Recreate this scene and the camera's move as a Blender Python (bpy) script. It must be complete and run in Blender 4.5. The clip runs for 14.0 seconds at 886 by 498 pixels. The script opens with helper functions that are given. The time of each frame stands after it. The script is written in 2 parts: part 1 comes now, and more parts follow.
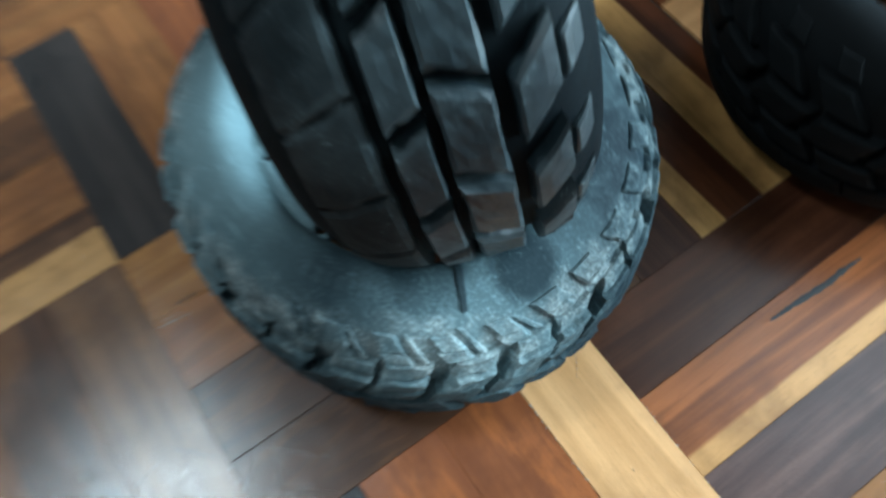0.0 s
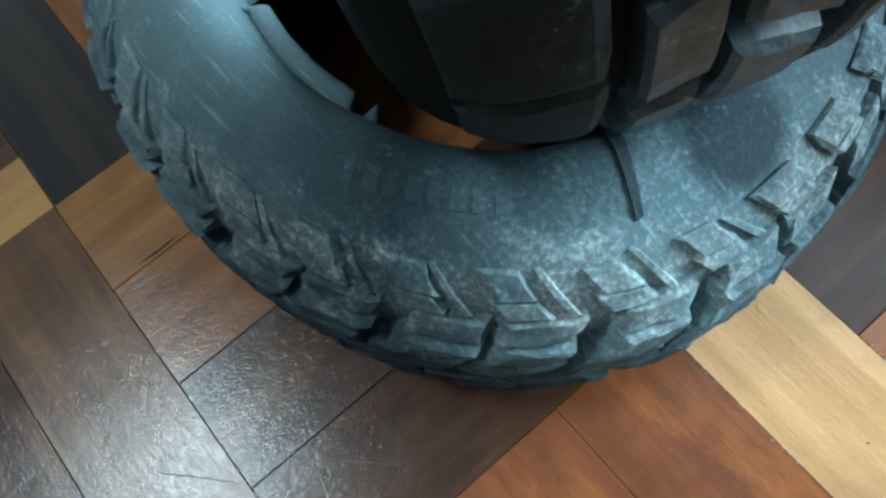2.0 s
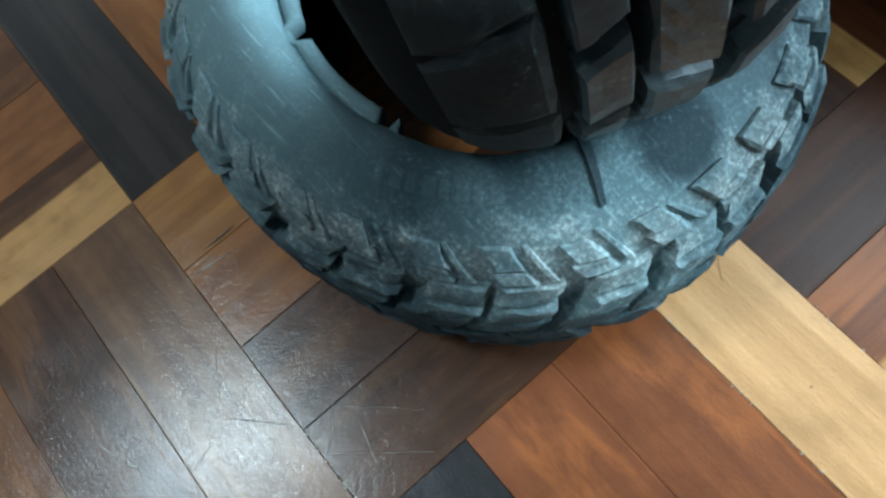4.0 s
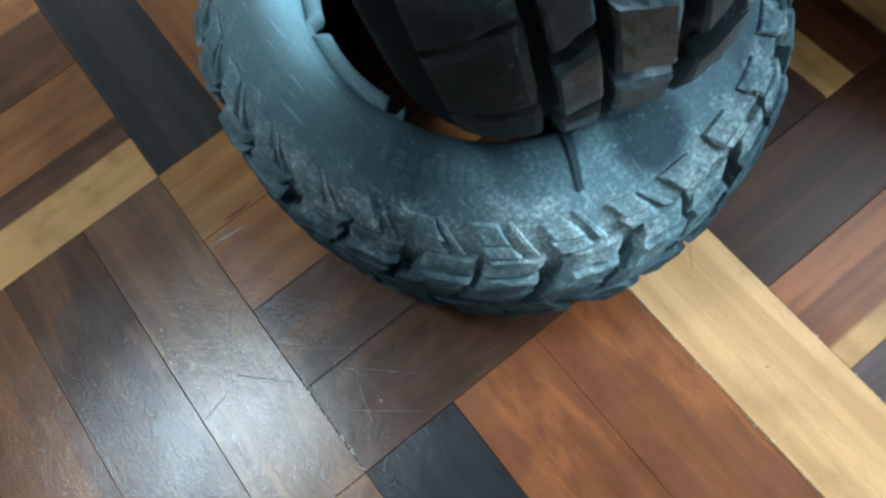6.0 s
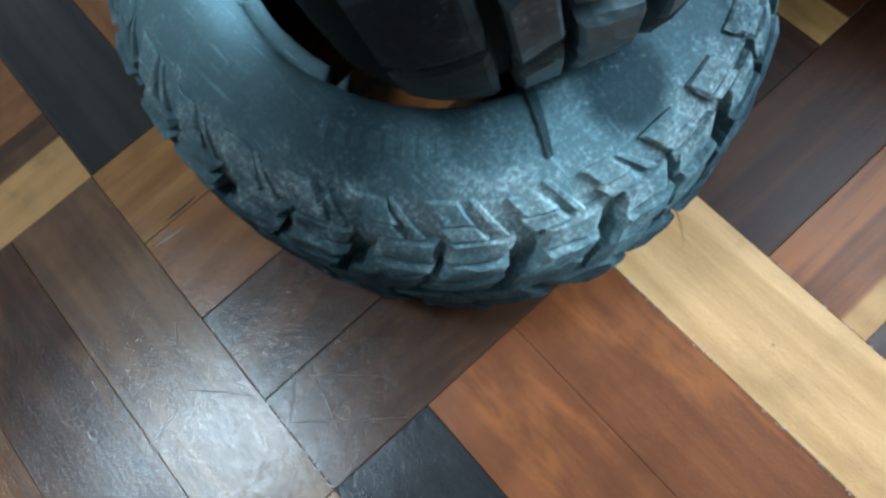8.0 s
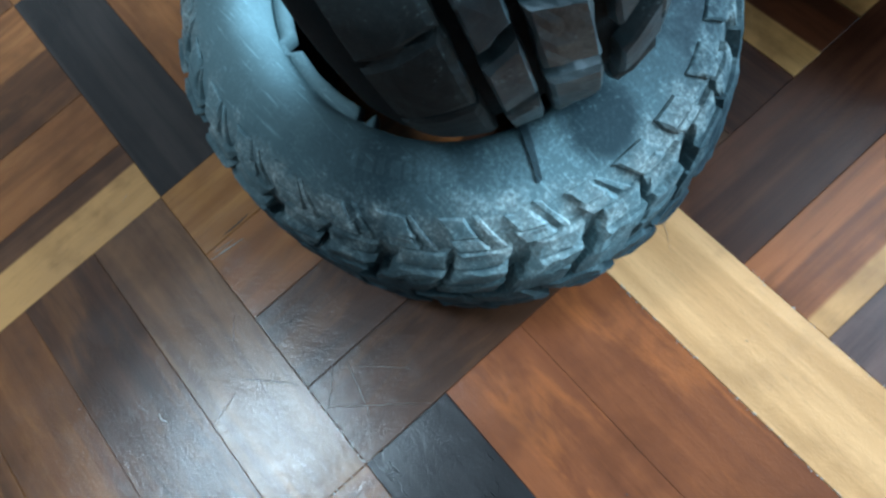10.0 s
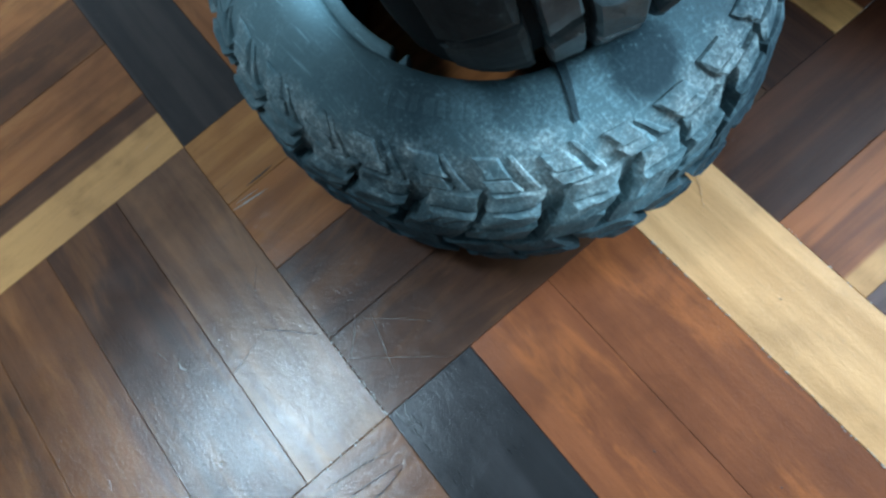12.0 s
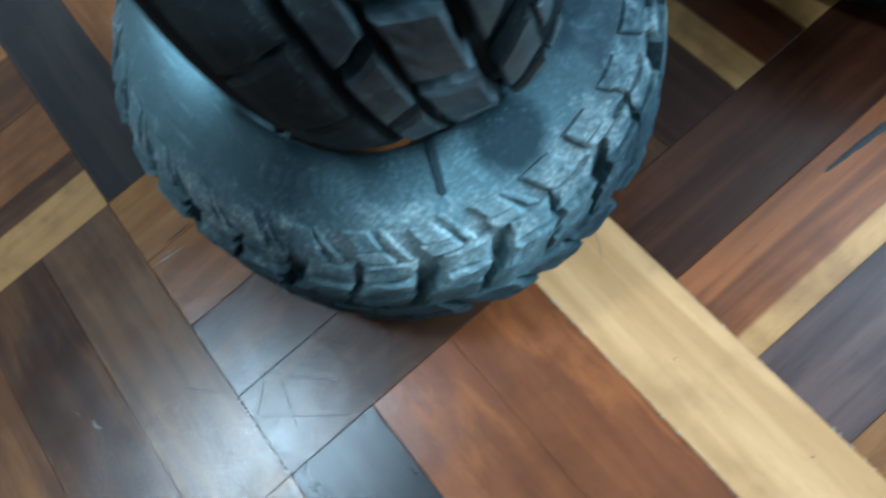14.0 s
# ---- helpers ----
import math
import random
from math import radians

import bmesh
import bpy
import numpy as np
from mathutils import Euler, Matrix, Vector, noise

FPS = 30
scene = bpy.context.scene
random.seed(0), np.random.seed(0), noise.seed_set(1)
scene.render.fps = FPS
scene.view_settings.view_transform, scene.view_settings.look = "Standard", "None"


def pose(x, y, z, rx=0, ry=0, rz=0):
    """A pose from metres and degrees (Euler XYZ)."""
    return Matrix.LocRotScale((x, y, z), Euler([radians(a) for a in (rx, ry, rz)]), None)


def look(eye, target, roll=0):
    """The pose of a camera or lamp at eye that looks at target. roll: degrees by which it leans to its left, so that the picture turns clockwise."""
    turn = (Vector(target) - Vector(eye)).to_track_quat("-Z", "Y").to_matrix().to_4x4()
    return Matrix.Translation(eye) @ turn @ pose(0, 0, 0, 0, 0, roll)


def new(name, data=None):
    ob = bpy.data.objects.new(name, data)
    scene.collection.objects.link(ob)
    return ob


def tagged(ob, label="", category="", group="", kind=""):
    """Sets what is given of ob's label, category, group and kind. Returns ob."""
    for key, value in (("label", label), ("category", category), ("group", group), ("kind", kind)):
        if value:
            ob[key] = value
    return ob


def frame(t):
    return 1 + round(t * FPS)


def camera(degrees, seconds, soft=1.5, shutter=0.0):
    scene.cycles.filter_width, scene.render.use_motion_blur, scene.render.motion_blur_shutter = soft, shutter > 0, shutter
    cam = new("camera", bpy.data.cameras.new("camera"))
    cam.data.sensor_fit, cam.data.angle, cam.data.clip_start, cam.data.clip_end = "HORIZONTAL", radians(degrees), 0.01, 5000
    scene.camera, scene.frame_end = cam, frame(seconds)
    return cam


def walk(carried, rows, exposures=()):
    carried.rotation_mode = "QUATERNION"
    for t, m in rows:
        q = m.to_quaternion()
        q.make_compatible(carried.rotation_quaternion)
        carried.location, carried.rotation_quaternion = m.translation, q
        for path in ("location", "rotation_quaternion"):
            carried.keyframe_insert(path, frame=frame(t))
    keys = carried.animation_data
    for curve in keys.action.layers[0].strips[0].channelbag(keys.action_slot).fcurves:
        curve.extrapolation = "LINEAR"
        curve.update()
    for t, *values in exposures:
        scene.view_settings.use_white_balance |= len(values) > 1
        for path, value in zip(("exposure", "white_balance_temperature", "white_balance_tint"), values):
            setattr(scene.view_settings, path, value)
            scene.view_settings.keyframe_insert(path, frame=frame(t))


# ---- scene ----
cam = camera(62.0, 14.0, soft=2.7, shutter=0.5)
PATH = [
    (0, (0.116, 0.111, 0.569), (-0.639, 0.505, -1.241), -8.1),
    (0.1, (0.09, 0.114, 0.515), (-0.614, 0.569, -1.301), -5.1),
    (0.2, (0.074, 0.123, 0.478), (-0.636, 0.573, -1.337), -6.1),
    (0.3, (0.054, 0.125, 0.452), (-0.627, 0.588, -1.37), -4.4),
    (0.4, (0.046, 0.115, 0.426), (-0.614, 0.59, -1.401), -2.9),
    (0.5, (0.046, 0.104, 0.408), (-0.601, 0.563, -1.428), -3.3),
    (0.8, (0.044, 0.104, 0.379), (-0.583, 0.529, -1.472), -6.0),
    (1, (0.032, 0.093, 0.374), (-0.587, 0.514, -1.48), -6.7),
    (1.5, (0.021, 0.08, 0.367), (-0.578, 0.448, -1.506), -10.5),
    (2, (0.024, 0.091, 0.383), (-0.602, 0.408, -1.49), -14.1),
    (2.5, (0.03, 0.078, 0.395), (-0.603, 0.359, -1.481), -18.0),
    (3, (0.044, 0.087, 0.413), (-0.594, 0.315, -1.469), -22.3),
    (5.3, (0.065, 0.067, 0.485), (-0.58, 0.313, -1.392), -20.0),
    (5.5, (0.073, 0.064, 0.468), (-0.567, 0.293, -1.414), -21.4),
    (6, (0.081, 0.074, 0.494), (-0.565, 0.301, -1.385), -19.7),
    (6.5, (0.093, 0.077, 0.514), (-0.541, 0.337, -1.366), -17.6),
    (7, (0.078, 0.072, 0.488), (-0.564, 0.342, -1.387), -19.3),
    (7.5, (0.075, 0.081, 0.468), (-0.542, 0.339, -1.417), -19.6),
    (8, (0.079, 0.09, 0.443), (-0.542, 0.322, -1.443), -22.1),
    (8.2, (0.076, 0.104, 0.445), (-0.56, 0.333, -1.438), -23.1),
    (10.3, (0.128, 0.087, 0.514), (-0.59, 0.255, -1.346), -28.9),
    (10.5, (0.135, 0.08, 0.516), (-0.573, 0.258, -1.346), -27.6),
    (11, (0.136, 0.07, 0.525), (-0.604, 0.232, -1.326), -28.3),
    (11.5, (0.135, 0.056, 0.501), (-0.577, 0.196, -1.363), -29.3),
    (12, (0.123, 0.067, 0.493), (-0.594, 0.203, -1.369), -30.0),
    (12.5, (0.12, 0.062, 0.477), (-0.575, 0.185, -1.394), -30.8),
    (13, (0.117, 0.08, 0.479), (-0.578, 0.222, -1.391), -29.7),
    (13.5, (0.127, 0.09, 0.484), (-0.592, 0.216, -1.378), -31.9),
    (14, (0.151, 0.145, 0.494), (-0.614, 0.28, -1.349), -31.3),
]
walk(cam, [(t, look(eye, target, roll)) for t, eye, target, roll in PATH], exposures=[(0.0, 0.20, 6250, 5), (1.0, 0.10, 6150, 3), (3.0, 0.14, 6280, 4), (6.5, 0.20, 5950, 4), (8.0, 0.16, 5780, 3), (10.5, 0.23, 5680, 3), (12.5, 0.20, 5550, 2), (14.0, 0.15, 5450, 1)])

# ---- sky, light and exposure ----
world = bpy.data.worlds.new("world")
scene.world = world
world.use_nodes = True
wn = world.node_tree
sky = wn.nodes.new("ShaderNodeTexSky")
sky.sky_type, sky.sun_disc = "NISHITA", False
sky.sun_elevation, sky.sun_rotation = radians(50), radians(200)
wn.links.new(sky.outputs[0], wn.nodes["Background"].inputs[0])
wn.nodes["Background"].inputs[1].default_value = 0.1

ROOF = 2.5
LIGHT_X, LIGHT_Y, LIGHT_W = -0.90, -0.74, 0.38
WIN = (0.3, 2.6, 0.8, 2.25)
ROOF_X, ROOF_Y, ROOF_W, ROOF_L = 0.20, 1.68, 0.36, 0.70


def area_lamp(name, m, sx, sy, power, colour):
    data = bpy.data.lights.new(name, "AREA")
    data.shape, data.size, data.size_y, data.energy, data.color = "RECTANGLE", sx, sy, power, colour
    ob = new(name, data)
    ob.matrix_world = m
    return ob


area_lamp("skylight_daylight", pose(LIGHT_X, LIGHT_Y, ROOF + 0.05), LIGHT_W - 0.02, LIGHT_W - 0.02, 32, (0.74, 0.90, 1.0))
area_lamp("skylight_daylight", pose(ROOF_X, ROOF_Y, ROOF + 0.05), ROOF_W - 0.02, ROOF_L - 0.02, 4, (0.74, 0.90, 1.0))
area_lamp("window_daylight", pose((WIN[0] + WIN[1]) / 2, 3.13, (WIN[2] + WIN[3]) / 2, -90, 0, 0), WIN[1] - WIN[0], WIN[3] - WIN[2], 400, (0.62, 0.85, 1.0))


# ---- materials ----
def material(name):
    m = bpy.data.materials.new(name)
    m.use_nodes = True
    t = m.node_tree
    return m, t, t.nodes["Principled BSDF"]


def node(t, kind, **values):
    n = t.nodes.new(kind)
    for k, v in values.items():
        n.inputs[k].default_value = v
    return n


def maths(t, op, a, b=None, clamp=False):
    n = t.nodes.new("ShaderNodeMath")
    n.operation, n.use_clamp = op, clamp
    for i, v in enumerate((a, b)):
        if v is None:
            continue
        if isinstance(v, (int, float)):
            n.inputs[i].default_value = v
        else:
            t.links.new(v, n.inputs[i])
    return n.outputs[0]


def blend(t, fac, a, b):
    n = t.nodes.new("ShaderNodeMix")
    n.data_type = "RGBA"
    for i, v in ((0, fac), (6, a), (7, b)):
        if isinstance(v, (int, float)):
            n.inputs[i].default_value = v
        elif isinstance(v, tuple):
            n.inputs[i].default_value = (*v, 1)
        else:
            t.links.new(v, n.inputs[i])
    return n.outputs[2]


def ramp(t, value, lo, hi):
    n = t.nodes.new("ShaderNodeMapRange")
    n.interpolation_type = "SMOOTHSTEP"
    n.inputs[1].default_value, n.inputs[2].default_value = lo, hi
    t.links.new(value, n.inputs[0])
    return n.outputs[0]


def noise_at(t, vec, scale, detail=4, rough=0.6, distortion=0.0):
    n = node(t, "ShaderNodeTexNoise", Scale=scale, Detail=detail, Roughness=rough, Distortion=distortion)
    t.links.new(vec, n.inputs["Vector"])
    return n.outputs["Fac"]


def relief(t, shader, height, strength, distance):
    b = node(t, "ShaderNodeBump", Strength=strength, Distance=distance)
    t.links.new(height, b.inputs["Height"])
    t.links.new(b.outputs[0], shader.inputs["Normal"])


def wood(name, light, dark, split=None, other=None, even=0.0, glow=None):
    """Varnished hardwood with the grain along the piece. split: where across the width the sapwood (other) begins; even: how little the streaks show; glow: colour of patches where the stain has worn off."""
    m, t, p = material(name)
    co = t.nodes.new("ShaderNodeTexCoord").outputs["Object"]
    info = t.nodes.new("ShaderNodeObjectInfo")
    shift = node(t, "ShaderNodeVectorMath")
    shift.operation = "SCALE"
    shift.inputs[0].default_value = (7.3, 5.1, 3.7)
    t.links.new(info.outputs["Random"], shift.inputs["Scale"])
    moved = t.nodes.new("ShaderNodeVectorMath")
    t.links.new(co, moved.inputs[0])
    t.links.new(shift.outputs[0], moved.inputs[1])

    def stretched(x, y):
        s = t.nodes.new("ShaderNodeVectorMath")
        s.operation = "MULTIPLY"
        s.inputs[1].default_value = (x, y, 1)
        t.links.new(moved.outputs[0], s.inputs[0])
        return s.outputs[0]

    broad = noise_at(t, stretched(3.5, 55), 1, 3, 0.5, 0.6)
    grain = noise_at(t, stretched(16, 420), 1, 5, 0.7, 0.3)
    pores = noise_at(t, stretched(60, 1300), 1, 2, 0.6)
    patch = noise_at(t, moved.outputs[0], 14, 4, 0.6)
    f = maths(t, "ADD", maths(t, "MULTIPLY", broad, 0.75), maths(t, "MULTIPLY", grain, 0.14))
    colour = blend(t, ramp(t, f, 0.30 - even, 0.58 + even), light, dark)
    if glow:
        worn = ramp(t, maths(t, "ADD", maths(t, "MULTIPLY", noise_at(t, stretched(7, 30), 1, 5, 0.65, 0.8), 0.8), maths(t, "MULTIPLY", grain, 0.2)), 0.48, 0.66)
        colour = blend(t, maths(t, "MULTIPLY", worn, 0.55), colour, glow)
    if split is not None:
        sep = t.nodes.new("ShaderNodeSeparateXYZ")
        t.links.new(co, sep.inputs[0])
        edge = maths(t, "ADD", sep.outputs[1], maths(t, "MULTIPLY", maths(t, "SUBTRACT", broad, 0.5), 0.010))
        sap = blend(t, ramp(t, f, 0.36, 0.72), other, tuple(0.62 * c for c in other))
        colour = blend(t, ramp(t, edge, split - 0.0015, split + 0.0015), colour, sap)
    colour = blend(t, maths(t, "MULTIPLY", ramp(t, pores, 0.58, 0.72), 0.25), colour, tuple(0.3 * c for c in dark))
    colour = blend(t, maths(t, "MULTIPLY", ramp(t, patch, 0.45, 0.72), 0.5), colour, tuple(0.55 * c for c in dark))
    hue = t.nodes.new("ShaderNodeHueSaturation")
    t.links.new(colour, hue.inputs["Color"])
    t.links.new(maths(t, "ADD", 0.85, maths(t, "MULTIPLY", info.outputs["Random"], 0.3)), hue.inputs["Value"])
    t.links.new(hue.outputs[0], p.inputs["Base Color"])
    # worn varnish: smooth with dull, scuffed areas
    wear = noise_at(t, moved.outputs[0], 32, 5, 0.7)
    scuff = noise_at(t, stretched(240, 900), 1, 2, 0.6, 1.5)
    wrinkle = noise_at(t, stretched(190, 330), 1, 3, 0.55, 1.2)
    rough = maths(t, "ADD", 0.07, maths(t, "ADD", maths(t, "MULTIPLY", wear, 0.19), maths(t, "MULTIPLY", scuff, 0.10)))
    t.links.new(rough, p.inputs["Roughness"])
    p.inputs["Specular IOR Level"].default_value = 0.5
    height = maths(t, "ADD", maths(t, "MULTIPLY", grain, 0.4), maths(t, "ADD", maths(t, "MULTIPLY", wear, 1.0), maths(t, "MULTIPLY", pores, 0.4)))
    peel = noise_at(t, moved.outputs[0], 520, 3, 0.6)
    height = maths(t, "ADD", height, maths(t, "ADD", maths(t, "MULTIPLY", wrinkle, 0.85), maths(t, "MULTIPLY", peel, 0.30)))
    relief(t, p, height, 0.36, 0.0005)
    return m


TAN = wood("tan_wood", (0.44, 0.195, 0.058), (0.26, 0.104, 0.031))
ORANGE = wood("orange_brown_wood", (0.325, 0.122, 0.038), (0.175, 0.062, 0.021), even=0.06, glow=(0.38, 0.16, 0.05))
RED = wood("red_brown_wood", (0.255, 0.076, 0.026), (0.145, 0.042, 0.017), even=0.12, glow=(0.44, 0.128, 0.033))
BROWN = wood("brown_wood", (0.190, 0.072, 0.028), (0.082, 0.032, 0.014), even=0.14, glow=(0.29, 0.115, 0.038))
DARK = wood("dark_brown_wood", (0.104, 0.043, 0.022), (0.050, 0.022, 0.013), even=0.12, glow=(0.20, 0.082, 0.030))
HAZEL = wood("grey_tan_wood", (0.25, 0.122, 0.060), (0.120, 0.058, 0.034), even=0.10, glow=(0.33, 0.165, 0.075))
PLUM = wood("purple_brown_wood", (0.13, 0.072, 0.060), (0.055, 0.031, 0.028))
BLACK = wood("near_black_wood", (0.030, 0.026, 0.026), (0.016, 0.014, 0.014))
SMOKE = wood("smoke_brown_wood", (0.050, 0.037, 0.032), (0.028, 0.021, 0.019))
YELLOW = wood("pale_yellow_wood", (0.80, 0.412, 0.182), (0.60, 0.292, 0.116))
SAP_RED = wood("red_wood_with_sapwood", (0.15, 0.045, 0.018), (0.07, 0.022, 0.010), 0.007, (0.68, 0.345, 0.115))
SAP_DARK = wood("dark_red_wood_with_sapwood", (0.15, 0.045, 0.018), (0.07, 0.022, 0.010), -0.006, (0.68, 0.345, 0.115))
SAP_BROWN = wood("brown_wood_with_sapwood", (0.17, 0.072, 0.032), (0.085, 0.034, 0.017), -0.010, (0.70, 0.355, 0.125))
STREAK = wood("red_wood_with_pale_edge", (0.42, 0.130, 0.042), (0.14, 0.043, 0.018), 0.018, (0.56, 0.27, 0.10), 0.06)
DEEP = wood("deep_red_brown_wood", (0.115, 0.038, 0.018), (0.050, 0.017, 0.009))
MIXED = (ORANGE, BROWN, DARK, RED, BROWN, TAN, DARK, YELLOW, RED, BROWN)


def rubber(name, base, dust, haze, spots=(), gloss=0.6, wiped_shaded=(), shine=0.35, rim=0.0, flecks=0.0):
    """Old rubber: dull, with a thin haze of dust and fine specks, more on worn edges; spots: places where it lies
    thick, some of them only lightened to stand in for light; wiped_shaded: places wiped or darkened for contact shade,
    each with how much dust is left; rim: dust that stays round the shoulder, with the whole mask lower towards the
    bottom; flecks: loose pale grains.
    """
    m, t, p = material(name)
    co = t.nodes.new("ShaderNodeTexCoord").outputs["Object"]
    broad = noise_at(t, co, 13, 4, 0.55)
    cloud = noise_at(t, co, 60, 5, 0.65)
    fine = noise_at(t, co, 420, 5, 0.72)
    grit = noise_at(t, co, 1100, 3, 0.7)

    def reach(place, lo, hi, wobble):
        far = t.nodes.new("ShaderNodeVectorMath")
        far.operation = "DISTANCE"
        far.inputs[1].default_value = place
        t.links.new(co, far.inputs[0])
        return ramp(t, maths(t, "ADD", far.outputs["Value"], maths(t, "MULTIPLY", maths(t, "SUBTRACT", cloud, 0.5), wobble)), lo, hi)

    film = maths(t, "MULTIPLY", ramp(t, maths(t, "ADD", maths(t, "MULTIPLY", broad, 0.7), maths(t, "MULTIPLY", cloud, 0.3)), 0.40, 0.60), haze)
    speck = ramp(t, maths(t, "ADD", maths(t, "MULTIPLY", fine, 0.65), maths(t, "MULTIPLY", cloud, 0.35)), 0.45, 0.66)
    amount = maths(t, "MULTIPLY", haze, 0.55)
    for x, y, z, size, specks, thin in spots:
        near = maths(t, "SUBTRACT", 1.0, reach((x, y, z), 0.0, size, 0.06))
        amount = maths(t, "ADD", amount, maths(t, "MULTIPLY", near, specks), True)
        film = maths(t, "ADD", film, maths(t, "MULTIPLY", near, thin), True)
    if rim:
        flat = t.nodes.new("ShaderNodeVectorMath")
        flat.operation, flat.inputs[1].default_value = "MULTIPLY", (0.94, 1.017, 0)
        t.links.new(co, flat.inputs[0])
        length = t.nodes.new("ShaderNodeVectorMath")
        length.operation = "LENGTH"
        t.links.new(flat.outputs[0], length.inputs[0])
        ring = ramp(t, maths(t, "ADD", length.outputs["Value"], maths(t, "MULTIPLY", maths(t, "SUBTRACT", cloud, 0.5), 0.03)), 0.148, 0.168)
        ring = maths(t, "MULTIPLY", ring, ramp(t, maths(t, "ADD", maths(t, "MULTIPLY", broad, 0.6), maths(t, "MULTIPLY", cloud, 0.4)), 0.40, 0.60))
        height = t.nodes.new("ShaderNodeSeparateXYZ")
        t.links.new(co, height.inputs[0])
        ring = maths(t, "MULTIPLY", ring, ramp(t, maths(t, "ADD", height.outputs[2], maths(t, "MULTIPLY", maths(t, "SUBTRACT", cloud, 0.5), 0.04)), 0.012, 0.052))
        dust = blend(t, maths(t, "MULTIPLY", ring, 0.7), dust, (0.47, 0.48, 0.45))
        amount = maths(t, "ADD", amount, maths(t, "MULTIPLY", ring, rim), True)
        film = maths(t, "ADD", film, maths(t, "MULTIPLY", ring, rim * 0.22), True)
    edge = ramp(t, t.nodes.new("ShaderNodeNewGeometry").outputs["Pointiness"], 0.515, 0.60)
    film = maths(t, "ADD", film, maths(t, "MULTIPLY", maths(t, "MULTIPLY", edge, cloud), haze * 1.3), True)
    turn = t.nodes.new("ShaderNodeMapping")
    turn.inputs["Rotation"].default_value, turn.inputs["Scale"].default_value = (0, 0, 0.75), (28, 420, 28)
    t.links.new(co, turn.inputs["Vector"])
    rubs = ramp(t, noise_at(t, turn.outputs[0], 1, 3, 0.6, 0.4), 0.60, 0.72)
    film = maths(t, "ADD", maths(t, "MULTIPLY", film, maths(t, "ADD", 0.85, maths(t, "MULTIPLY", rubs, 0.6))), maths(t, "MULTIPLY", rubs, haze * 0.6), True)
    mask = maths(t, "ADD", film, maths(t, "MULTIPLY", speck, amount), True)
    # mask drops towards the bottom, so the colour is darker there
    if rim:
        mask = maths(t, "MULTIPLY", mask, maths(t, "ADD", 0.38, maths(t, "MULTIPLY", ramp(t, height.outputs[2], -0.030, 0.045), 0.62)))
    for x, y, z, size, left in wiped_shaded:
        outside = reach((x, y, z), size * 0.7, size * 1.3, 0.012)
        mask = maths(t, "MULTIPLY", mask, maths(t, "ADD", left, maths(t, "MULTIPLY", outside, 1 - left)))
    if flecks:
        grain = ramp(t, maths(t, "ADD", maths(t, "MULTIPLY", noise_at(t, co, 420, 3, 0.6), 0.6), maths(t, "MULTIPLY", cloud, 0.4)), 0.60, 0.68)
        mask = maths(t, "ADD", mask, maths(t, "MULTIPLY", grain, flecks), True)
    t.links.new(blend(t, mask, base, dust), p.inputs["Base Color"])
    t.links.new(maths(t, "ADD", gloss, maths(t, "MULTIPLY", mask, 0.3)), p.inputs["Roughness"])
    p.inputs["Specular IOR Level"].default_value = shine
    relief(t, p, maths(t, "ADD", maths(t, "ADD", cloud, fine), maths(t, "MULTIPLY", grit, 0.5)), 0.5, 0.0006)
    return m


# first spot is dust; the two left ones also paint in light from the left
DUSTY = rubber("dusty_grey_rubber", (0.0014, 0.0100, 0.0160), (0.36, 0.52, 0.55), 0.100, ((0.168, -0.060, 0.045, 0.115, 0.45, 0.38), (-0.040, -0.105, 0.065, 0.14, 0.06, 0.46), (-0.13, -0.020, 0.060, 0.12, 0.05, 0.14)), 0.72,
               # one wiped oval, then three zones darkened as the standing tyre's contact shade
               ((0.150, -0.005, 0.066, 0.022, 0.18), (0.098, -0.092, 0.072, 0.034, 0.66), (0.122, -0.062, 0.070, 0.026, 0.62), (0.065, -0.108, 0.072, 0.030, 0.78)), 0.22, 0.34, 0.16)
WORN = rubber("worn_rubber_mark", (0.0030, 0.0110, 0.0155), (0.24, 0.36, 0.40), 0.10, flecks=0.35)
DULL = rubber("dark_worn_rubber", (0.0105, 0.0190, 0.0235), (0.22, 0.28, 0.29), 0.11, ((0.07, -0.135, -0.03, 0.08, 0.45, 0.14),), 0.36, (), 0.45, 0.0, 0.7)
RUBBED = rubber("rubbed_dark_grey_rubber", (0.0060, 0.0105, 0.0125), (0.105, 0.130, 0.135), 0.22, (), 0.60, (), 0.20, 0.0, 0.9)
# rubber blackened to hold the shade down in the grooves
GROOVE_SHADE = rubber("shade_black_groove_rubber", (0.0018, 0.0040, 0.0055), (0.070, 0.100, 0.105), 0.05, (), 0.70, (), 0.10, 0.0, 0.4)
# near-black variant with the shade over the back tyre in its colour
SHADED_JET = rubber("shade_darkened_rubber", (0.0022, 0.0028, 0.0032), (0.030, 0.036, 0.038), 0.05, (), 0.75, (), 0.12)


def plain(name, colour, rough, scale):
    m, t, p = material(name)
    co = t.nodes.new("ShaderNodeTexCoord").outputs["Object"]
    n = noise_at(t, co, scale, 5, 0.6)
    t.links.new(blend(t, n, tuple(0.85 * c for c in colour), colour), p.inputs["Base Color"])
    p.inputs["Roughness"].default_value = rough
    relief(t, p, noise_at(t, co, scale * 30, 3), 0.2, 0.002)
    return m


PAINT = plain("grey_wall_paint", (0.23, 0.225, 0.22), 0.85, 3)
JOINT = plain("dark_joint_filler", (0.060, 0.038, 0.024), 0.8, 20)


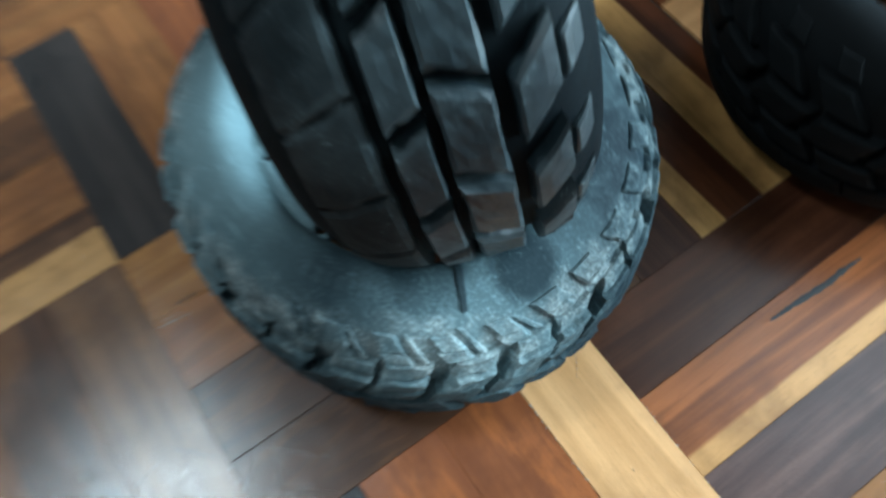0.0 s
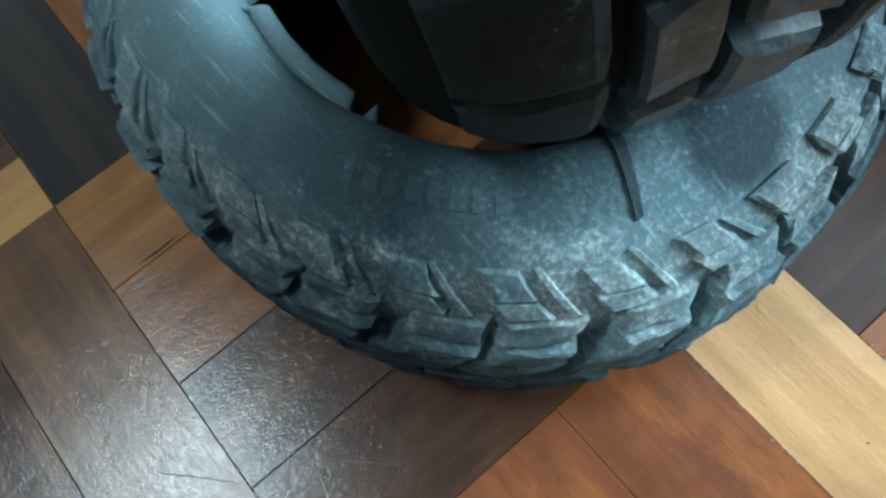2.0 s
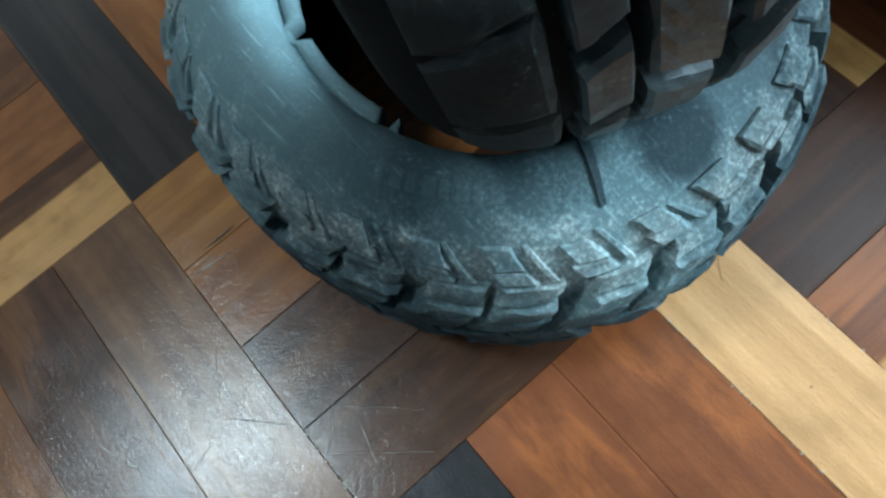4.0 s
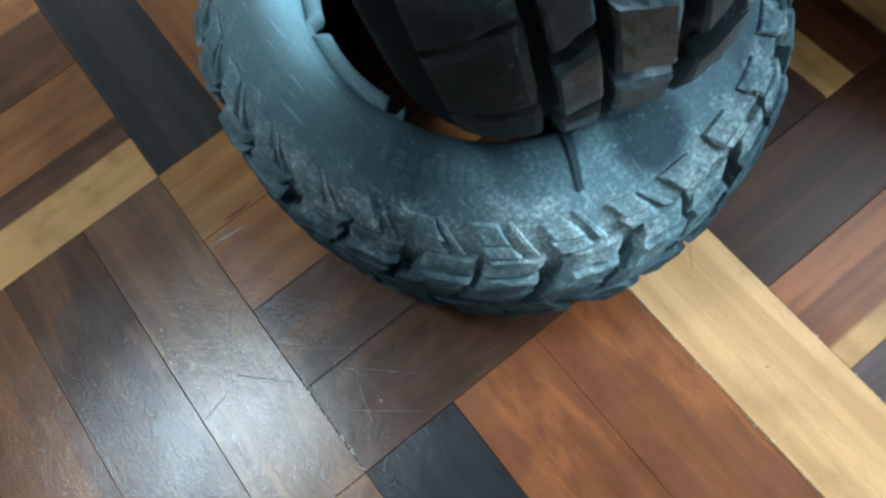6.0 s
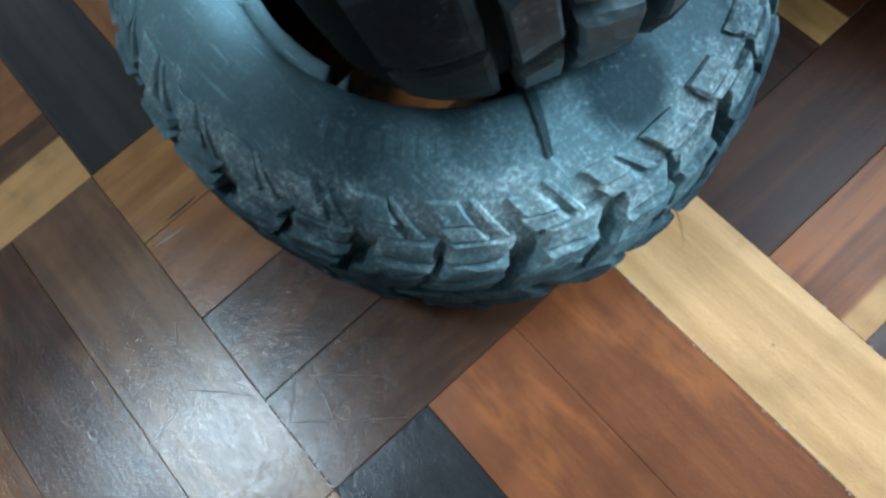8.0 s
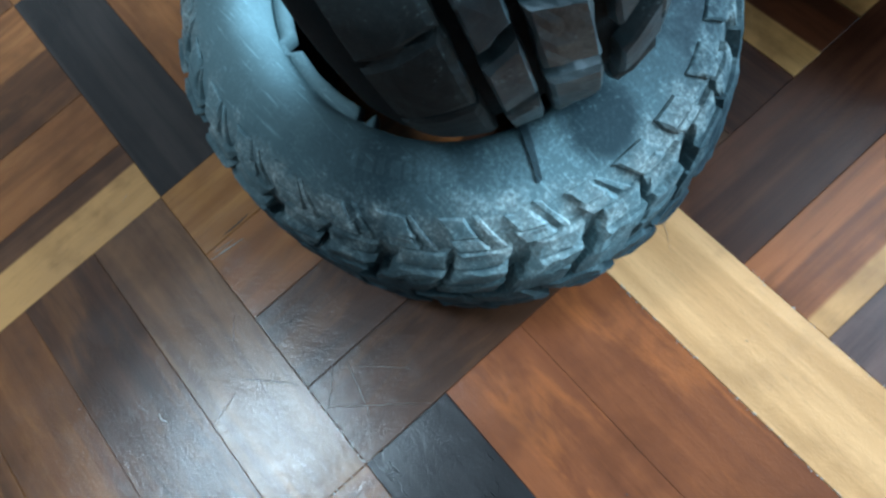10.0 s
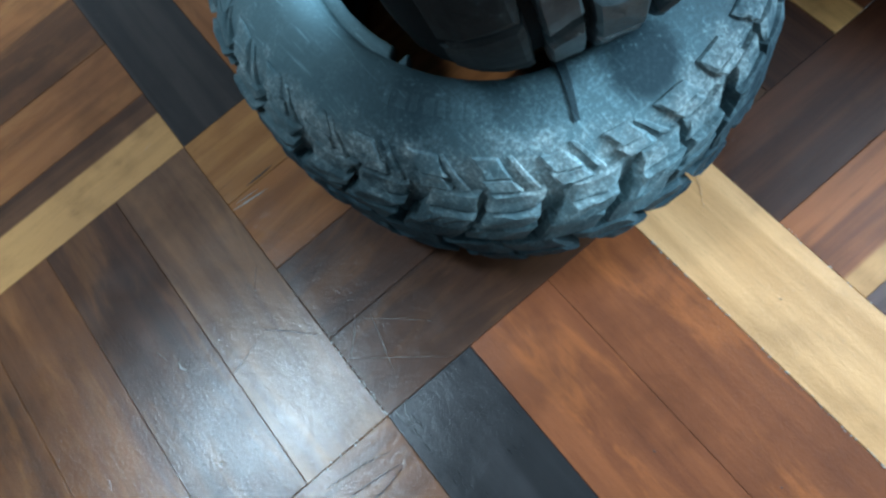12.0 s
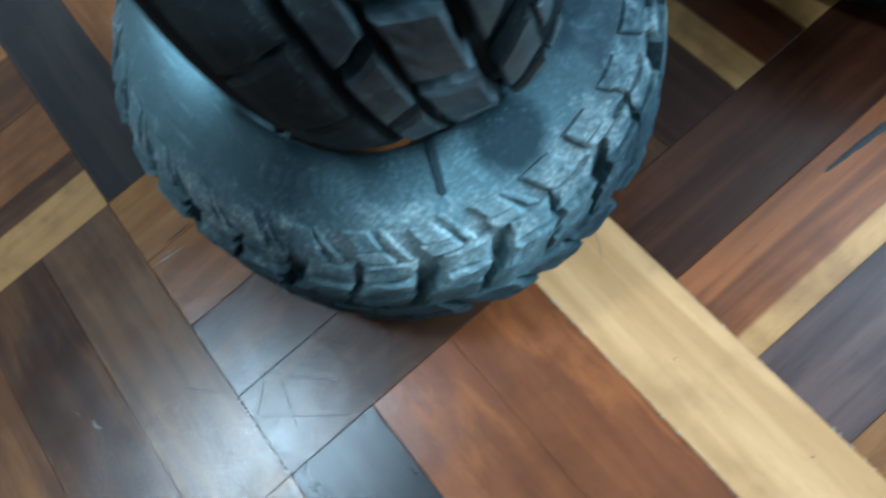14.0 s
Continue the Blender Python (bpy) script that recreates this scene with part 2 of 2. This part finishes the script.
# ---- helpers for meshes ----
def mesh_object(name, verts, faces, mat, parent=None, label="", smooth=False):
    me = bpy.data.meshes.new(name)
    me.from_pydata(verts, [], faces)
    me.materials.append(mat)
    if smooth:
        me.polygons.foreach_set("use_smooth", [True] * len(me.polygons))
    me.update()
    ob = new(name, me)
    ob.parent = parent
    return tagged(ob, label) if label else ob


def box(x0, y0, z0, x1, y1, z1, verts, faces):
    n = len(verts)
    verts += [(x, y, z) for z in (z0, z1) for x, y in ((x0, y0), (x1, y0), (x1, y1), (x0, y1))]
    faces += [tuple(n + i for i in f) for f in ((3, 2, 1, 0), (4, 5, 6, 7), (0, 1, 5, 4), (1, 2, 6, 5), (2, 3, 7, 6), (3, 0, 4, 7))]


# ---- room ----
X0, X1, Y0, Y1 = -2.24, 2.80, -2.24, 3.08


def slab(name, boxes, mat, label):
    v, f = [], []
    for b in boxes:
        box(*b, v, f)
    return tagged(mesh_object(name, v, f, mat), label, kind="structure")


floor = slab("floor", [(X0, Y0, -0.12, X1, Y1, -0.004)], JOINT, "dark joints under a varnished wooden parquet floor")
slab("wall_north", [(X0 - 0.15, Y1, -0.12, WIN[0], Y1 + 0.15, ROOF + 0.12), (WIN[1], Y1, -0.12, X1 + 0.15, Y1 + 0.15, ROOF + 0.12),
                    (WIN[0], Y1, -0.12, WIN[1], Y1 + 0.15, WIN[2]), (WIN[0], Y1, WIN[3], WIN[1], Y1 + 0.15, ROOF + 0.12)], PAINT, "plain grey painted wall of the room")
slab("wall_south", [(X0 - 0.15, Y0 - 0.15, -0.12, X1 + 0.15, Y0, ROOF + 0.12)], PAINT, "plain grey painted wall of the room")
slab("wall_east", [(X1, Y0, -0.12, X1 + 0.15, Y1, ROOF + 0.12)], PAINT, "plain grey painted wall of the room")
slab("wall_west", [(X0 - 0.15, Y0, -0.12, X0, Y1, ROOF + 0.12)], PAINT, "plain grey painted wall of the room")
h = LIGHT_W / 2
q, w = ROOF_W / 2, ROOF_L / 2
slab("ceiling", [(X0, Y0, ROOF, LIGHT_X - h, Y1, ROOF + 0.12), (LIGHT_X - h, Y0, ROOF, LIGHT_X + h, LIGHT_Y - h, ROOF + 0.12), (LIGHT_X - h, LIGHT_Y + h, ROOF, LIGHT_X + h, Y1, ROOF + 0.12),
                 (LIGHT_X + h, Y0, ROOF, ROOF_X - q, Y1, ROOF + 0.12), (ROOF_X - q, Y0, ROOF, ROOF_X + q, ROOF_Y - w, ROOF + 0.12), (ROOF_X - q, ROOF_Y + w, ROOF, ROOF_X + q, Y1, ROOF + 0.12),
                 (ROOF_X + q, Y0, ROOF, X1, Y1, ROOF + 0.12)], PAINT, "plain grey ceiling with two openings for daylight")


# ---- tyres ----
def profile(tread, inner):
    """Half a section from the crown to the bead and back inside, with the arc lengths along its outer side."""
    lengths = [0.0]
    for (ra, za), (rb, zb) in zip(tread, tread[1:]):
        lengths.append(lengths[-1] + math.hypot(rb - ra, zb - za))
    return tread, inner, lengths


HALF = 0.0765       # half the width of the tyre that lies flat
FLAT = profile([(0.1728, 0.0), (0.1728, 0.024), (0.1722, 0.036), (0.1692, 0.047), (0.1637, 0.0560), (0.1557, 0.0627), (0.1460, 0.0685), (0.1360, 0.0735), (0.1270, 0.0762),
                (0.1200, 0.0750), (0.1150, 0.0705)],
               [(0.1122, 0.0640), (0.1108, 0.0570), (0.1092, 0.0535), (0.1075, 0.0525), (0.1062, 0.0545), (0.1010, 0.0540), (0.0985, 0.0520),
                (0.0980, 0.0470), (0.0995, 0.0420), (0.1060, 0.0430), (0.1160, 0.0560), (0.1300, 0.0620), (0.1460, 0.0560), (0.1560, 0.0450), (0.1620, 0.0280), (0.1635, 0.0)])
UPRIGHT = profile([(0.1605, 0.0), (0.1605, 0.024), (0.1600, 0.036), (0.1590, 0.046), (0.1565, 0.0550), (0.1520, 0.0635), (0.1455, 0.0710), (0.1360, 0.0785), (0.1250, 0.0825), (0.1150, 0.0830), (0.1060, 0.0790)],
                  [(0.1010, 0.0700), (0.0970, 0.0625), (0.0948, 0.0560), (0.0935, 0.0535), (0.0925, 0.0530), (0.0895, 0.0540), (0.0872, 0.0525), (0.0865, 0.0470), (0.0880, 0.0420), (0.0950, 0.0430),
                   (0.1050, 0.0560), (0.1200, 0.0620), (0.1380, 0.0540), (0.1480, 0.0440), (0.1535, 0.0280), (0.1550, 0.0)])
TORN = ((-108, -100.5), (-68, -64), (-62.5, -15), (40, 52), (150, 158))


def tread_point(section, s, rise):
    """Radius and height at the arc length s across the tread, lifted by rise along the normal."""
    tread, _, lengths = section
    a = min(abs(s), lengths[-1] - 1e-6)
    i = max(k for k in range(len(lengths) - 1) if lengths[k] <= a)
    u = (a - lengths[i]) / (lengths[i + 1] - lengths[i])
    (ra, za), (rb, zb) = tread[i], tread[i + 1]

    def normal(k):
        (r0, z0), (r1, z1) = tread[max(k - 1, 0)], tread[min(k + 1, len(tread) - 1)]
        if k == 0:
            return 1.0, 0.0
        d = math.hypot(r1 - r0, z1 - z0)
        return (z1 - z0) / d, (r0 - r1) / d

    (na, ma), (nb, mb) = normal(i), normal(i + 1)
    nr, nz = na + (nb - na) * u, ma + (mb - ma) * u
    d = math.hypot(nr, nz)
    return ra + (rb - ra) * u + rise * nr / d, math.copysign(za + (zb - za) * u + rise * nz / d, s)


def keep(x, y, z):
    return x, y, z


def spread(x, y, z):
    """The lower tyre, forced oblong by the tyre that stands in it, a little higher on one side, its sidewall pressed in under the load."""
    r, a = math.hypot(x, y), math.degrees(math.atan2(y, x))
    bulge = 0.024 * math.exp(-((a + 30) / 26) ** 2)
    px, py = (1.065 + bulge) * x, (0.985 + bulge) * y
    px, py = px + 0.0377 * py, py - 0.0377 * px
    load = math.exp(-((a + 28) / 34) ** 2) * min(max((0.150 - r) / 0.05, 0.0), 1.0) if z > 0 else 0.0
    return px, py, (z + HALF) * (1 - 0.26 * px - 0.05 * py) - HALF - 0.007 * load


def carcass(parent, section, shape, mat, turns=240):
    tread, inner, _ = section
    half = tread + inner
    lip = range(len(tread) + 3, len(tread) + 9)
    loop = half + [(r, -z) for r, z in reversed(half[1:-1])]
    verts, faces, n = [], [], len(loop)
    for i in range(turns):
        a = 2 * math.pi * i / turns
        deg = (math.degrees(a) + 180) % 360 - 180
        for k, (r, z) in enumerate(loop):
            r += 0.0006 * noise.noise((5 * math.cos(a), 5 * math.sin(a), 30 * z))
            if k in lip:
                r += 0.0006 * noise.noise((40 * math.cos(a), 40 * math.sin(a), 3.0))
                if any(p < deg < q for p, q in TORN):
                    r += 0.0085
            verts.append(shape(r * math.cos(a), r * math.sin(a), z))
    for i in range(turns):
        j = (i + 1) % turns
        faces += [(i * n + k, j * n + k, j * n + (k + 1) % n, i * n + (k + 1) % n) for k in range(n)]
    return mesh_object("carcass", verts, faces, mat, parent, smooth=True)


def block(name, parent, section, shape, mat, a0, a1, s0, s1, slant, rise, label="", cells=(3, 3), low=None, rough=1.0, chamfer=0.0011, taper=0.0):
    """A block of the tread between two angles and two arc lengths (a0, a1 at s0; shifted by slant at s1). low: its rise at s1; rough: how worn its edges are; chamfer: how far they are rounded off; taper: how much narrower it is at s1."""
    na, ns = cells
    flip = (s1 < s0)
    verts, faces = [], []
    low = rise if low is None else low

    def put(u, v, lift):
        a = radians(a0 + (a1 - a0) * (0.5 + (u - 0.5) * (1 - taper * v)) + slant * v)
        if rough > 1:
            lift += 0.0011 * noise.noise((9 * a, 260 * s0, 420 * (s0 + (s1 - s0) * v)))
        r, z = tread_point(section, s0 + (s1 - s0) * v, lift)
        verts.append(shape(r * math.cos(a), r * math.sin(a), z))

    ins = 0.08
    for i in range(na + 1):
        for k in range(ns + 1):
            u, v = ins + (1 - 2 * ins) * i / na, ins + (1 - 2 * ins) * k / ns
            put(u, v, rise + (low - rise) * v + random.uniform(-0.04, 0.04) * rise * rough)
    ring = [(i, 0) for i in range(na)] + [(na, k) for k in range(ns)] + [(i, ns) for i in range(na, 0, -1)] + [(0, k) for k in range(ns, 0, -1)]
    m = len(ring)
    for out, lift in ((0.0, -chamfer), (-0.05, None)):
        for i, k in ring:
            u, v = i / na, k / ns
            u, v = u + out * (0.5 - u) * 2 + random.uniform(-0.04, 0.04) * rough, v + out * (0.5 - v) * 2 + random.uniform(-0.035, 0.035) * rough
            put(u, v, -0.003 if lift is None else rise + (low - rise) * min(max(v, 0), 1) + lift)
    idx = lambda i, k: i * (ns + 1) + k
    for i in range(na):
        for k in range(ns):
            faces.append((idx(i, k), idx(i + 1, k), idx(i + 1, k + 1), idx(i, k + 1)))
    top = [idx(i, k) for i, k in ring]
    one = [(na + 1) * (ns + 1) + q for q in range(m)]
    two = [q + m for q in one]
    for A, B in ((top, one), (one, two)):
        faces += [(A[q], B[q], B[(q + 1) % m], A[(q + 1) % m]) for q in range(m)]
    if flip:
        faces = [tuple(reversed(f)) for f in faces]
    return mesh_object(name, verts, faces, mat, parent, label)


def lying_tyre(name, label):
    """The tyre that lies flat: stepped pads and fins round the shoulder, lugs with open grooves across the tread."""
    thing = tagged(new(name), label, "tyre", "off-road tyres")
    carcass(thing, FLAT, spread, DUSTY)
    pitch = 360 / 29
    jog = random.uniform

    def lug(part_name, mat, *size, **more):
        block(part_name, thing, FLAT, spread, mat, *size, rough=1.9, **more)

    for side in (1, -1):
        for i in range(29):
            c = -9.4 + i * pitch + (0 if side > 0 else pitch / 2) + jog(-0.5, 0.5)
            g = c - 4.9
            tall = jog(0.9, 1.1)
            plump = 0 < c % 360 < 170        # fuller pads with no fins between them on one half
            lug("shoulder_pad", DUSTY, c - (4.4 if plump else 3.2), c + (3.4 if plump else 1.9) + jog(-0.6, 0.6), side * 0.0550, side * (0.0655 + jog(-0.0015, 0.0015)), -2.2,
                (0.0046 if plump else 0.0034) * tall, low=0.0022, cells=(3, 2))
            lug("shoulder_step", DUSTY, c - 2.7, c + 3.2, side * 0.0482, side * 0.0545, -1.6, 0.0040 * tall, low=0.0034, cells=(3, 2))
            if not plump:
                lug("shoulder_fin", DUSTY, c + 5.2, c + 6.2 + jog(-0.2, 0.3), side * 0.0480, side * (0.0660 + jog(-0.003, 0.003)), -4.4, 0.0034, cells=(1, 5), low=0.0010)
            gap, end = (3.0, 0.9) if i % 2 == 0 else (0.9, 2.6)
            lug("shoulder_lug", DUSTY, g + gap, g + pitch - end, side * 0.0365, side * 0.0468, 1.6, 0.0066 * tall, cells=(4, 2), low=0.0046)
            lug("rib_lug", DUSTY, g + gap - 2.6, g + pitch - end - 2.8, side * 0.0225, side * 0.0350, 3.4, 0.0110 * tall, cells=(4, 2), low=0.0100)
            lug("tread_lug", DUSTY, g - 5.4 + 0.6 * gap, g + pitch - 5.4 - 0.5 * end, side * 0.0022, side * 0.0205, 3.0, 0.0112 * tall, cells=(4, 2), low=0.0108)
    return thing


def standing_tyre(name, label, deep=GROOVE_SHADE, tops=DULL, side=RUBBED):
    """The tyre that stands in the other: one shoulder worn almost smooth, deep grooves along and across the rest of the tread."""
    thing = tagged(new(name), label, "tyre", "off-road tyres")
    # carcass colour carries the groove shade, darker than the blocks
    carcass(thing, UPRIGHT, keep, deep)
    jog = random.uniform

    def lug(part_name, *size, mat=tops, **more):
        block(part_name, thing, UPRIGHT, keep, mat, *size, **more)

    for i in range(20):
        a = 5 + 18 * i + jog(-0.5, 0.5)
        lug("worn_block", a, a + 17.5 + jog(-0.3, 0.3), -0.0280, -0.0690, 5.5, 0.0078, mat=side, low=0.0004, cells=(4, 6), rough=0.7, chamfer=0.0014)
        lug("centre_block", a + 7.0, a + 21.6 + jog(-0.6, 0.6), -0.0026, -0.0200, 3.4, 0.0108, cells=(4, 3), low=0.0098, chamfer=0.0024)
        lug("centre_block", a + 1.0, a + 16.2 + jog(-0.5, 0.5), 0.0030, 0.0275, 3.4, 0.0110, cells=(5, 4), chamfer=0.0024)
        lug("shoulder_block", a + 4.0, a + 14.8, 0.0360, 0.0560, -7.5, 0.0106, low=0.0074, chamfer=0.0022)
        lug("shoulder_step", a + 0.5, a + 7.5, 0.0600, 0.0740, -3.0, 0.0040, low=0.0020)
    return thing


BASE = (-0.1717, 0.2441)
lower = lying_tyre("tyre", "dusty grey off-road tyre lying flat on parquet")
lower.matrix_basis = pose(BASE[0], BASE[1], HALF + 0.001)
block("raised_mark", lower, FLAT, spread, WORN, -17.4, -14.2, 0.1170, 0.0760, -2.6, 0.0010, cells=(3, 8), rough=0.4, chamfer=0.0008, taper=0.6)
for k in range(8):
    a = -60 + 3.2 * k
    block("raised_mark", lower, FLAT, spread, DUSTY, a, a + 1.9 + 0.7 * (k % 2), 0.0850, 0.0960, 0.3, 0.0003, cells=(2, 2), rough=0.5)

upper = standing_tyre("tyre", "dark worn off-road tyre standing upright in another tyre")
upper.matrix_basis = pose(-0.1775, 0.2612, 0.2475, 0, 82.6, 67.7)
# same tyre, all parts in the rubber darkened for shade
back = standing_tyre("tyre", "off-road tyre lying flat on parquet, its colour darkened for shade", SHADED_JET, SHADED_JET, SHADED_JET)
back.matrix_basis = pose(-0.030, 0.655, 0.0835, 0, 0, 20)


# ---- parquet: squares of four strips, laid at right angles in turn ----
W = 0.07
GAP = 0.0003


def strip_mesh(mat):
    """A strip along x with bevelled upper edges."""
    L, B, c = 2 * W - GAP / 2, W / 2 - GAP / 2, 0.0003
    verts = [(x, y, z) for z, k in ((-0.004, 0), (-c, 0), (0, c)) for x, y in ((-L + k, -B + k), (L - k, -B + k), (L - k, B - k), (-L + k, B - k))]
    faces = [(8, 9, 10, 11)] + [(a + i, a + (i + 1) % 4, a + 4 + (i + 1) % 4, a + 4 + i) for a in (0, 4) for i in range(4)]
    me = bpy.data.meshes.new("strip")
    me.from_pydata(verts, [], faces)
    me.materials.append(mat)
    return me


STRIPS = {}
# the woods of the squares near the tyres, strip by strip; a minus turns the strip round
PLAN = {
    (-1, 0): (TAN, ORANGE, DARK, DARK), (0, 0): (BLACK, RED, RED, YELLOW), (0, 1): (DEEP, STREAK, PLUM, ORANGE),
    (-1, 1): (DARK, DEEP, SAP_RED, SAP_DARK), (-1, -1): (BROWN, BROWN, DARK, HAZEL), (0, -1): (BROWN, DARK, RED, BROWN),
    (-2, 0): (SMOKE, ORANGE, RED, ORANGE), (-2, -1): (ORANGE, BROWN, ORANGE, SAP_BROWN), (1, 0): (RED, BROWN, DARK, ORANGE),
}
TURNED = {(-1, 1), (-2, -1), (0, 1)}
# strips that are a little wider, narrower or shifted
FIT = {(0, 0, 0): (0, 0.0015, 1.040), (0, 0, 1): (0, 0.003, 1), (0, 0, 2): (0, 0.003, 1), (0, 0, 3): (0, 0.003, 1),
       (0, 1, 0): (0.0015, 0.003, 1.040), (0, 1, 1): (0.003, 0.003, 1), (0, 1, 2): (0.003, 0.003, 1), (0, 1, 3): (0.003, 0.003, 1),
       (-1, 1, 1): (0, -0.002, 0.943), (-1, 1, 2): (0, -0.0045, 0.985), (-1, 1, 3): (0, -0.004, 1)}
far_strips = []
for i in range(-8, 10):
    for j in range(-8, 11):
        near = -4 <= i <= 2 and -4 <= j <= 5
        for k in range(4):
            along = (i + j) % 2 == 0
            x, y = (4 * i + 2, 4 * j + k + 0.5) if along else (4 * i + k + 0.5, 4 * j + 2)
            mat = PLAN[i, j][k] if (i, j) in PLAN else random.choice(MIXED)
            if mat is YELLOW and near and (i, j) not in PLAN and i < -1:
                mat = RED
            turn = (0 if along else 90) + (180 if (i, j) in TURNED else 0)
            z = random.uniform(-0.0003, 0.0003)
            if near:
                if mat.name not in STRIPS:
                    STRIPS[mat.name] = strip_mesh(mat)
                ob = new("strip", STRIPS[mat.name])
                ob.parent = floor
                dx, dy, wider = FIT.get((i, j, k), (0, 0, 1))
                ob.matrix_basis = pose(x * W + dx, y * W + dy, z, 0, 0, turn) @ Matrix.Diagonal((1, wider, 1, 1))
            else:
                far_strips.append((x * W, y * W, z, along))
for along in (True, False):
    verts, faces = [], []
    for x, y, z, way in far_strips:
        if way == along:
            u, v = (x, y) if along else (y, -x)
            box(u - 2 * W + GAP, v - W / 2 + GAP, -0.004, u + 2 * W - GAP, v + W / 2 - GAP, z, verts, faces)
    field = mesh_object("strip_field", verts, faces, MIXED[0], floor)
    for mat in MIXED[1:]:
        field.data.materials.append(mat)
    field.data.polygons.foreach_set("material_index", [m for m in (random.randrange(len(MIXED)) for _ in range(len(faces) // 6)) for _ in range(6)])
    field.matrix_basis = pose(0, 0, 0, 0, 0, 0 if along else 90)
    tagged(field, kind="stuff")


# ---- wear on the floor ----
PALE = plain("pale_scratched_varnish", (0.46, 0.41, 0.36), 0.5, 200)
DEEP_CUT = plain("dark_filled_scratch", (0.020, 0.016, 0.014), 0.7, 200)


def scratch(points, width, mat, label):
    """A thin scratch that follows the points on the floor."""
    verts, faces = [], []
    steps = 6
    path = []
    for (xa, ya), (xb, yb) in zip(points, points[1:]):
        path += [(xa + (xb - xa) * k / steps, ya + (yb - ya) * k / steps) for k in range(steps)]
    path.append(points[-1])
    n = len(path)
    for i, (x, y) in enumerate(path):
        (xa, ya), (xb, yb) = path[max(i - 1, 0)], path[min(i + 1, n - 1)]
        d = math.hypot(xb - xa, yb - ya)
        w = width * (0.25 + 0.75 * math.sin(math.pi * (i + 0.4) / n)) * random.uniform(0.6, 1.2) / 2
        nx, ny = -(yb - ya) / d * w, (xb - xa) / d * w
        verts += [(x + nx, y + ny, 0.0005), (x, y, 0.0007), (x - nx, y - ny, 0.0005)]
    for i in range(n - 1):
        a = 3 * i
        faces += [(a, a + 1, a + 4, a + 3), (a + 1, a + 2, a + 5, a + 4)]
    faces = [tuple(reversed(f)) for f in faces]
    return mesh_object("scratch", verts, faces, mat, floor, label)


rng = random.Random(5)
scratch([(-0.203, 0.001), (-0.201, 0.016), (-0.199, 0.032)], 0.0014, PALE, "pale scratch in the varnish")
scratch([(-0.206, 0.006), (-0.204, 0.026)], 0.0006, PALE, "pale scratch in the varnish")
scratch([(-0.213, 0.020), (-0.2125, 0.034), (-0.213, 0.046)], 0.0015, DEEP_CUT, "dark chipped joint")
scratch([(0.085, 0.408), (0.086, 0.43), (0.089, 0.47), (0.088, 0.485), (0.089, 0.505)], 0.006, DEEP_CUT, "black streak in the red wood")
scratch([(-0.109, -0.034), (-0.096, -0.021), (-0.077, -0.004)], 0.0006, DEEP_CUT, "dark scratch")
scratch([(0.011, -0.060), (0.013, -0.045), (0.015, -0.030), (0.020, -0.012)], 0.0006, DEEP_CUT, "dark curved scratch")
scratch([(0.026, -0.060), (0.026, -0.045), (0.028, -0.028), (0.031, -0.011)], 0.0006, DEEP_CUT, "dark curved scratch")
scratch([(0.036, -0.045), (0.037, -0.032), (0.033, -0.012)], 0.0007, DEEP_CUT, "dark curved scratch")
scratch([(-0.065, 0.028), (-0.048, 0.047), (-0.030, 0.065)], 0.0003, PALE, "pale scratch in the varnish")
scratch([(-0.050, 0.002), (-0.028, 0.028), (-0.002, 0.060)], 0.0003, PALE, "pale scratch in the varnish")
scratch([(-0.072, 0.025), (-0.060, 0.016), (-0.048, 0.003)], 0.0003, PALE, "pale scratch in the varnish")
scratch([(-0.132, -0.097), (-0.127, -0.098), (-0.122, -0.095)], 0.0012, PALE, "pale scratch in the varnish")
scratch([(-0.066, 0.034), (-0.046, 0.029), (-0.022, 0.022)], 0.0003, PALE, "pale scratch in the varnish")
for x, y in ((0.231, 0.243), (0.128, 0.118), (0.205, 0.262), (0.19, 0.16), (-0.05, -0.11), (0.11, 0.245), (-0.118, 0.02)):
    scratch([(x - 0.0008, y - 0.0004), (x, y + 0.0002), (x + 0.0006, y)], 0.0010, DEEP_CUT, "small dark nick")
for k in range(26):
    x, y, a, l = rng.uniform(-0.34, 0.26), rng.uniform(-0.22, 0.42), rng.uniform(0, math.pi), rng.uniform(0.004, 0.014)
    if math.hypot(x - BASE[0], y - BASE[1]) < 0.20:
        continue
    b = a + rng.uniform(-0.3, 0.3)
    scratch([(x, y), (x + l * math.cos(a), y + l * math.sin(a)), (x + l * (math.cos(a) + math.cos(b)), y + l * (math.sin(a) + math.sin(b)))], 0.0002, PALE, "")

# pale grit and dark filler in the open joints
verts, faces = [], []
for (xa, ya), (xb, yb), count in (((-0.075, 0.0), (0.0, 0.0), 40), ((0.02, 3 * W + 0.003), (4 * W, 3 * W + 0.003), 90), ((0.0, 0.0), (0.0, -W), 14), ((W, 4 * W + 0.003), (4 * W, 4 * W + 0.003), 40)):
    for k in range(count):
        u, q = rng.random(), rng.uniform(0.0002, 0.0006)
        x, y = xa + (xb - xa) * u + rng.gauss(0, 0.0006), ya + (yb - ya) * u + rng.gauss(0, 0.0006)
        box(x - q, y - q * 0.6, -0.001, x + q, y + q * 0.6, 0.0004 + q * 0.4, verts, faces)
tagged(mesh_object("joint_grit", verts, faces, PALE), "pale grit caught in the joints of the parquet", "grit", kind="stuff")
